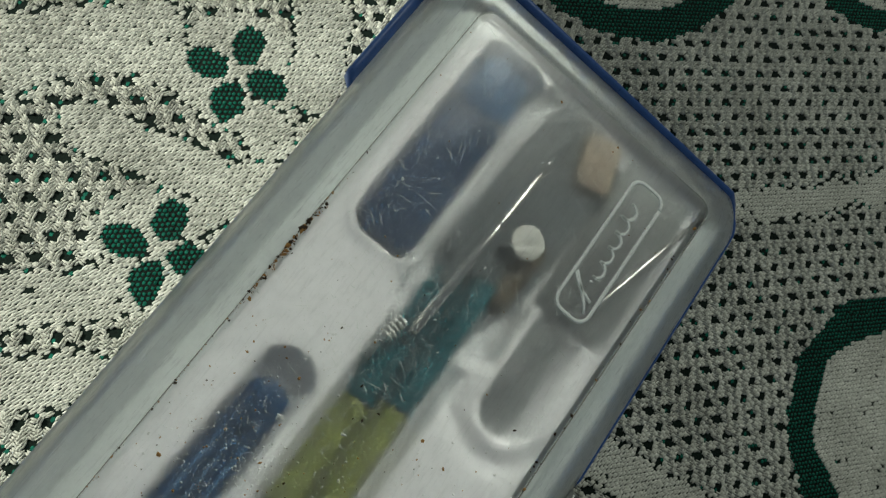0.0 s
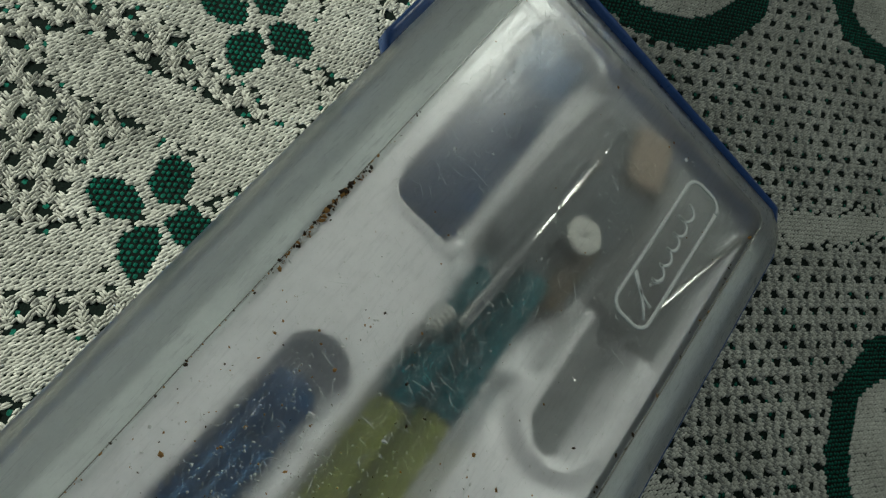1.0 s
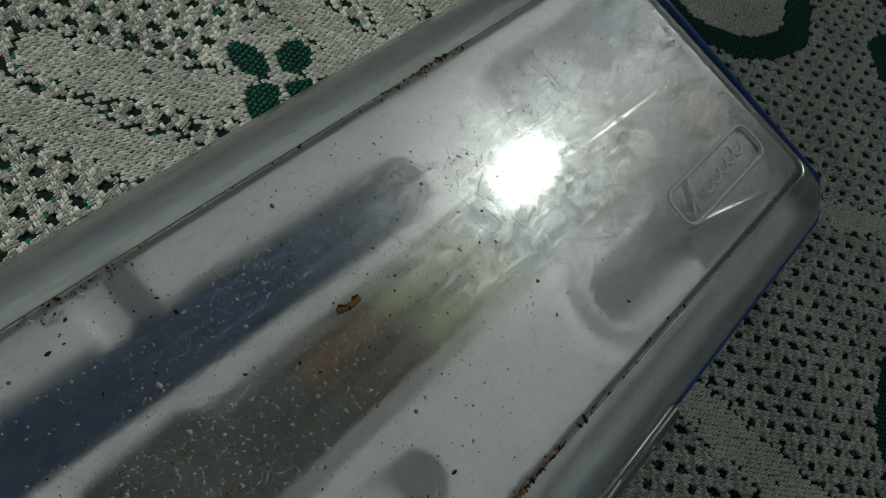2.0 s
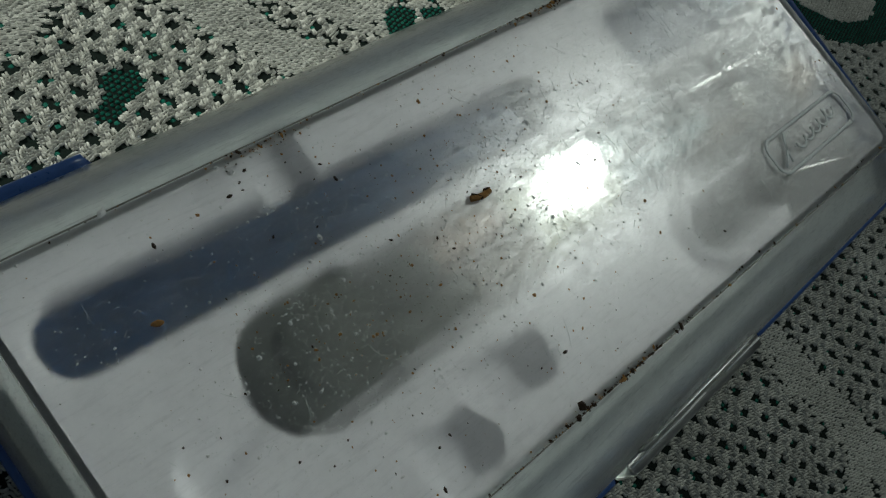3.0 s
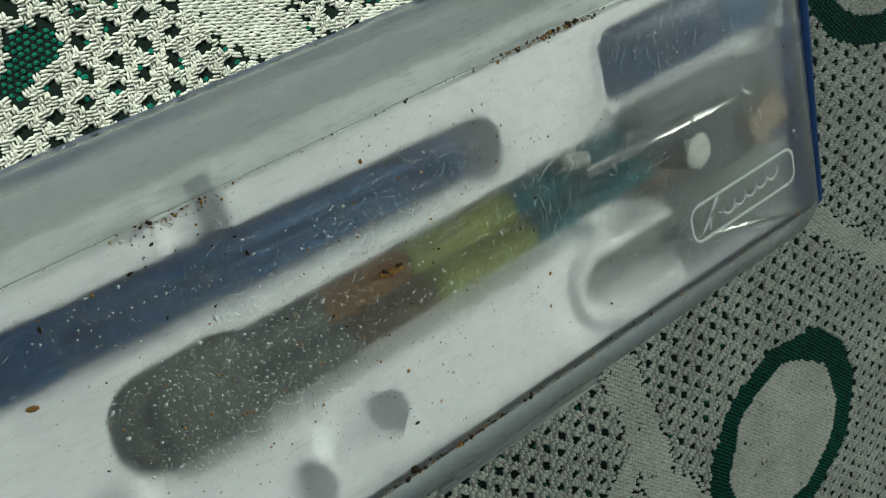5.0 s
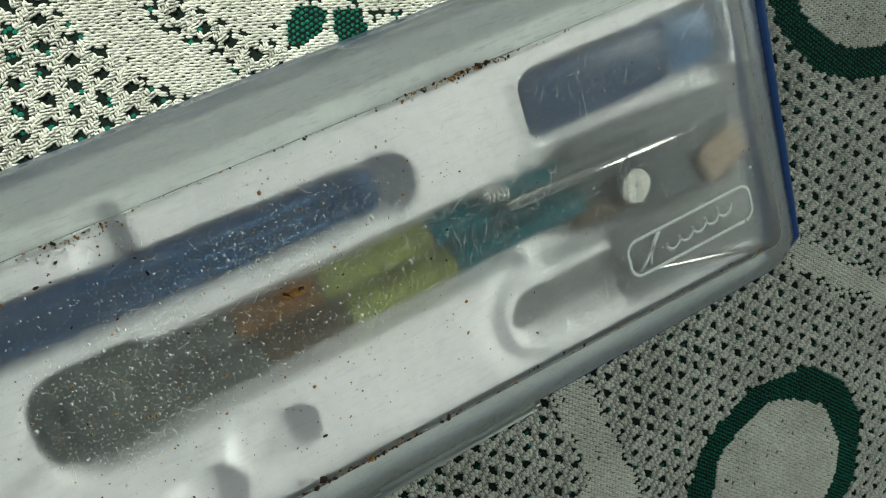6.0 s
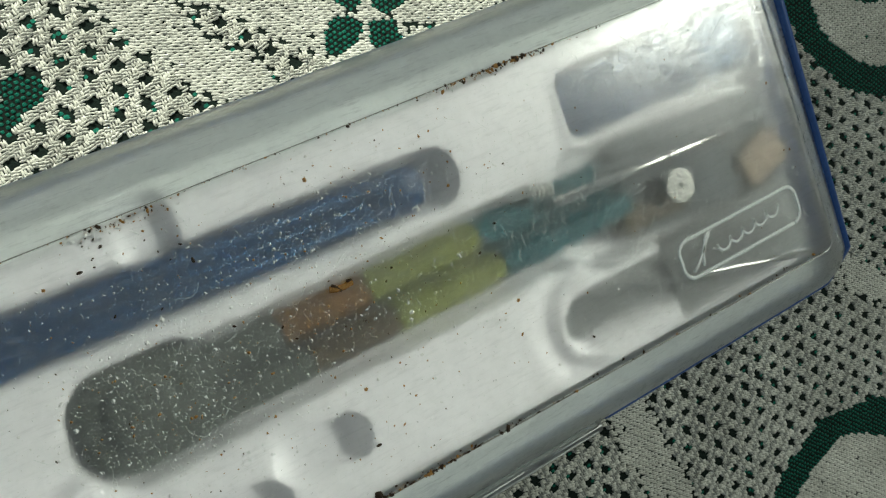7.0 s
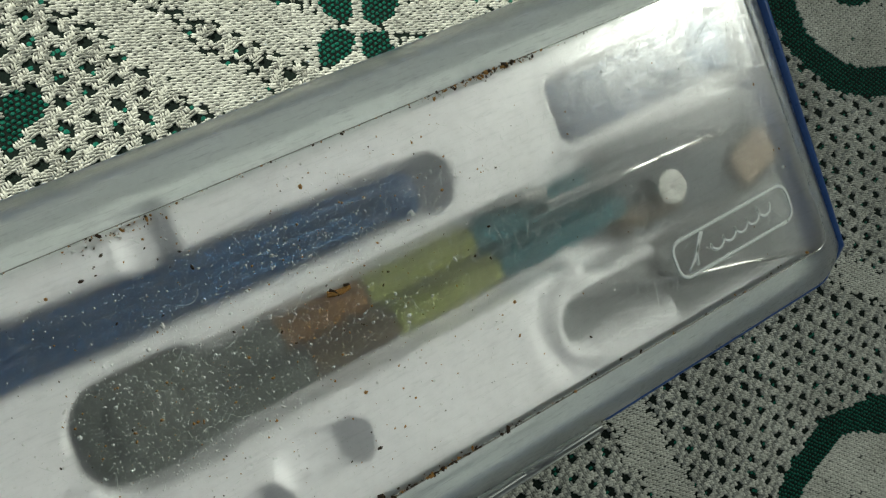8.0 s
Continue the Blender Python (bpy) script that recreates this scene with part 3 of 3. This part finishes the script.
def washer():
    t = thing("washer", "round ivory plastic washer with a small hole", "washer", (73.5, -11.2, 14.9))
    bm = bmesh.new()
    rows = []
    for r, z in ((0.3, 0.2), (0.4, 0.62), (0.6, 0.7), (3.1, 0.7), (3.5, 0.6), (3.7, 0.35), (3.6, 0.0), (0.3, 0.0)):
        rows.append([bm.verts.new((r * MM * math.cos(2 * math.pi * k / 32), r * MM * math.sin(2 * math.pi * k / 32), z * MM)) for k in range(32)])
    for a, b in zip(rows, rows[1:] + rows[:1]):
        for k in range(32):
            bm.faces.new((a[k], a[(k + 1) % 32], b[(k + 1) % 32], b[k]))
    part("ring", bm, IVORY, t)
    hub = part("hub", turned([(-0.6, 0.28), (-0.1, 0.28)], 12), GREY, t)
    hub.rotation_euler = (0, radians(90), 0)


def rubber():
    t = thing("eraser", "peach coloured worn rubber eraser in the end nest", "eraser", (98, -14.5, 6.5), 18)
    part("body", block(-6, 7, -4.5, 4.5, 0, 6.6, 2.4, 1.1), PEACH, t)


def nest_fillers():
    # Invented grey fillers: their colour tones the white nests down.
    t = thing("nest_filler_plate", "mid grey flat plate added to tone down the low nest", "plate", (53, -28, 7.4))
    part("body", block(-12, 13, -4.2, 4.2, 0, 1.6, 3.0, 0.6), GREY, t)
    t = thing("nest_filler_slab", "mid grey flat slab added to tone down the nest under the label panel", "box", (87, -30.5, 6.9))
    part("body", block(-19, 19, -7.5, 9.5, 0, 3.6, 2.0, 0.8), GREY, t)


def holder():
    t = thing("pen_holder", "slate grey pen holder with a brown sleeve in the end nest", "holder", (82, -8.5, 6.2), -3)
    part("body", block(-20, 22, -11.0, 9.5, 0, 5.2, 4.0, 1.0), SLATE, t)
    part("sleeve", turned([(-22, 2.6), (-21, 3.0), (-6, 3.0), (-5, 2.6)], 16), UMBER, t, "umber brown sleeve").location = (0, -6.5 * MM, 3.4 * MM)
    part("arm", block(-26, 20, 1.5, 6.0, 5.2, 6.8, 1.5, 0.6), SLATE, t)


holder()
knurled_screw()
washer()
rubber()
nest_fillers()


# ---- dirt on the lid ----
def crumbs(name, label, places, sizes, mats, z, seed, flat=0.6, longest=1.9):
    """Many small uneven grains in one mesh; places and sizes in millimetres."""
    rng = np.random.default_rng(seed)
    shape = np.array([(1, 0, 0), (0.3, 0.9, 0), (-0.8, 0.6, 0), (-0.8, -0.6, 0), (0.3, -0.9, 0), (0, 0, 1), (0, 0, -0.6)])
    tri = [(k, (k + 1) % 5, 5) for k in range(5)] + [((k + 1) % 5, k, 6) for k in range(5)]
    verts, faces, slots = [], [], []
    for (px, py), s in zip(places, sizes):
        a = rng.uniform(0, 6.28)
        long = rng.uniform(0.6, longest)
        q = shape * rng.uniform(0.6, 1.3, (7, 1)) * np.array([s * long, s, s * flat])
        c, w = math.cos(a), math.sin(a)
        base = len(verts)
        verts += [((px + u * c - v * w) * MM, (py + u * w + v * c) * MM, (z + s * flat * 0.5 + h) * MM) for u, v, h in q]
        faces += [tuple(base + k for k in f) for f in tri]
        slots += [int(rng.integers(0, len(mats)))] * len(tri)
    ob = mesh_object(name, verts, faces, mats, None, False, slots)
    tagged(ob, label, "dirt", "", "stuff")


def dirt():
    rng = np.random.default_rng(9)
    low = lambda x: -36.0 - 2.9 * (x + 71) / 178
    # loose dark crumbs, thickest over the wide nest
    p = [(x, y) for x, y in zip(rng.normal(-18, 28, 620), rng.uniform(-34, 23, 620)) if -70 < x < 104]
    p += [(x, y) for x, y in zip(rng.normal(6, 18, 420), rng.normal(3, 13, 420)) if -34 < y < 23]
    crumbs("crumb_scatter", "loose dark crumbs lying on the lid", p, rng.lognormal(-2.35, 0.5, len(p)), [CRUMB, RUSTY, DUST, DUST], TOP, 1)
    p = list(zip(np.clip(rng.normal(43, 7, 430), 20, 62), 24.7 - np.abs(rng.normal(0, 0.5, 430))))
    p += list(zip(np.clip(rng.normal(-28, 4.5, 150), -40, -18), 24.3 - np.abs(rng.normal(0, 1.0, 150))))
    p += list(zip(rng.uniform(-60, 70, 110), 24.6 - np.abs(rng.normal(0, 0.3, 110))))
    crumbs("rusty_crumbs", "rusty brown crumbs caught along the lid's crease", p, rng.lognormal(-2.05, 0.5, len(p)), [RUSTY, RUSTY, CRUMB, CRUMB, DUST], TOP - 0.1, 2)
    xs = np.concatenate([rng.normal(2, 9, 240), rng.uniform(-60, 104, 200)])
    p = [(x, low(x) - 0.1 + abs(rng.normal(0, 0.55))) for x in xs if x < 104]
    crumbs("crease_crumbs", "dark crumbs packed in the low crease of the lid", p, rng.lognormal(-1.8, 0.45, len(p)), [CRUMB, CRUMB, CRUMB, RUSTY], TOP - 0.15, 3)
    p = list(zip(rng.normal(-30, 11, 1300), rng.normal(-7, 7, 1300))) + list(zip(rng.normal(0, 16, 350), rng.normal(9, 4, 350))) + list(zip(rng.uniform(-68, 104, 3400), rng.uniform(-35, 24, 3400)))
    p += list(zip(rng.normal(12, 26, 1500), rng.uniform(-14, 15, 1500)))
    p = [(x, y) for x, y in p if -70 < x < 105 and -35.5 < y < 24.2]
    crumbs("pale_dust", "pale dust and fine grit lying on the lid", p, rng.lognormal(-2.5, 0.45, len(p)), [DUST, DUST, CHALK], TOP, 4, 0.6, 1.2)
    # coarser pale grit, thickest over the wide nest and along the blue tool
    p = list(zip(rng.normal(-31, 9, 330), rng.normal(-6, 7, 330))) + list(zip(rng.normal(-2, 15, 170), rng.normal(8, 3.5, 170)))
    p += list(zip(rng.uniform(-66, 104, 330), rng.uniform(-35, 24, 330))) + list(zip(rng.normal(5, 14, 130), rng.normal(-8, 6, 130)))
    p = [(x, y) for x, y in p if -69 < x < 104 and -35 < y < 24]
    crumbs("pale_grit", "coarse pale grit and tiny shell flakes lying on the lid", p, rng.lognormal(-1.85, 0.38, len(p)), [DUST, DUST, CHALK, DUST, RUSTY], TOP, 6, 0.7, 1.25)
    # stray fibres
    for k in range(8):
        x, y, a = rng.normal(0, 26), rng.uniform(-25, 18), rng.uniform(0, 6.28)
        turn, pts = rng.normal(0, 0.35), []
        for q in range(9):
            pts.append((x, y, TOP + 0.06))
            a += turn + rng.normal(0, 0.15)
            x, y = x + 0.6 * math.cos(a), y + 0.6 * math.sin(a)
        f = thing("fibre", "pale thin curled fibre lying on the lid", "fibre", (0, 0, 0), 0, "fibres on the lid")
        part("strand", stroke(pts, 0.036, 5), DUST, f)
    # the large crumb
    big = thing("bark_crumb", "brown splinter of bark lying on the lid", "crumb", (0, 0, TOP))
    part("splinter", stroke([(-1.9, 0.5, 0.5), (-0.8, 0.1, 0.7), (0.7, -0.1, 0.6), (2.2, 0.1, 0.5)], 0.55, 6), RUSTY, big, smooth=False)
    part("flake", stroke([(-1.4, 1.0, 0.6), (-0.6, 0.2, 0.9), (-0.1, -0.4, 0.8)], 0.35, 5), CRUMB, big, smooth=False)
    part("flake", stroke([(1.3, 0.5, 0.5), (2.3, 0.3, 0.6)], 0.4, 5), CRUMB, big, smooth=False)
    for x, y, m, s in ((-54.2, 8.2, RUSTY, 0.7), (-48.8, 17.5, CRUMB, 0.4), (-35.8, 18.9, CRUMB, 0.4), (-4.4, -27.9, CRUMB, 0.42), (42.2, -29.8, CRUMB, 0.3), (-46, 2, DUST, 0.4), (-20, 14, CRUMB, 0.4)):
        g = thing("grain", "single dark grain of dirt lying on the lid", "grain", (x, y, TOP + 0.1), rng.uniform(0, 180), "grains on the lid")
        part("lump", turned([(-1.2 * s, 0.3 * s), (-0.3 * s, 0.7 * s), (0.6 * s, 0.55 * s), (1.2 * s, 0.2 * s)], 7, 0.7), m, g, smooth=False)
    first = g
    for x, y in zip(rng.normal(-30, 22, 14), rng.uniform(-33, 22, 14)):
        if -66 < x < 60:
            copy_thing(first, pose(x * MM, y * MM, (TOP + 0.1) * MM, 0, 0, rng.uniform(0, 180)) @ Matrix.Diagonal((*[rng.uniform(0.35, 0.75)] * 3, 1)))
    # scratches: hair-thin raised burrs
    verts, faces = [], []
    for k in range(760):
        x, y = ((rng.uniform(55, 103), rng.uniform(4, 22)), (rng.normal(36, 18), rng.normal(-2, 8)), (rng.uniform(50, 104), rng.uniform(-34, 23)), (rng.normal(5, 38), rng.uniform(-34, 22)))[k % 4]
        if not (-68 < x < 103 and -34 < y < 23):
            continue
        a, ln, w = rng.normal(radians(70), 0.7), rng.lognormal(-0.15, 0.75), rng.uniform(0.03, 0.08)
        bend = rng.normal(0, 0.12)
        pts = []
        for s in range(4):
            q = s / 3 - 0.5
            pts.append((x + math.cos(a + bend * q) * ln * q, y + math.sin(a + bend * q) * ln * q))
        base = len(verts)
        nx, ny = -math.sin(a) * w, math.cos(a) * w
        for s, (px, py) in enumerate(pts):
            t = (0.3, 1, 1, 0.3)[s]
            verts += [((px + nx * t) * MM, (py + ny * t) * MM, TOP * MM), (px * MM, py * MM, (TOP + 0.05 * t) * MM), ((px - nx * t) * MM, (py - ny * t) * MM, TOP * MM)]
        for s in range(3):
            for e in range(2):
                i0 = base + s * 3 + e
                faces.append((i0, i0 + 1, i0 + 4, i0 + 3))
    ob = mesh_object("scratch_burrs", verts, faces, CHALK)
    tagged(ob, "fine whitish scratches in the plastic lid", "scratches", "", "stuff")


dirt()
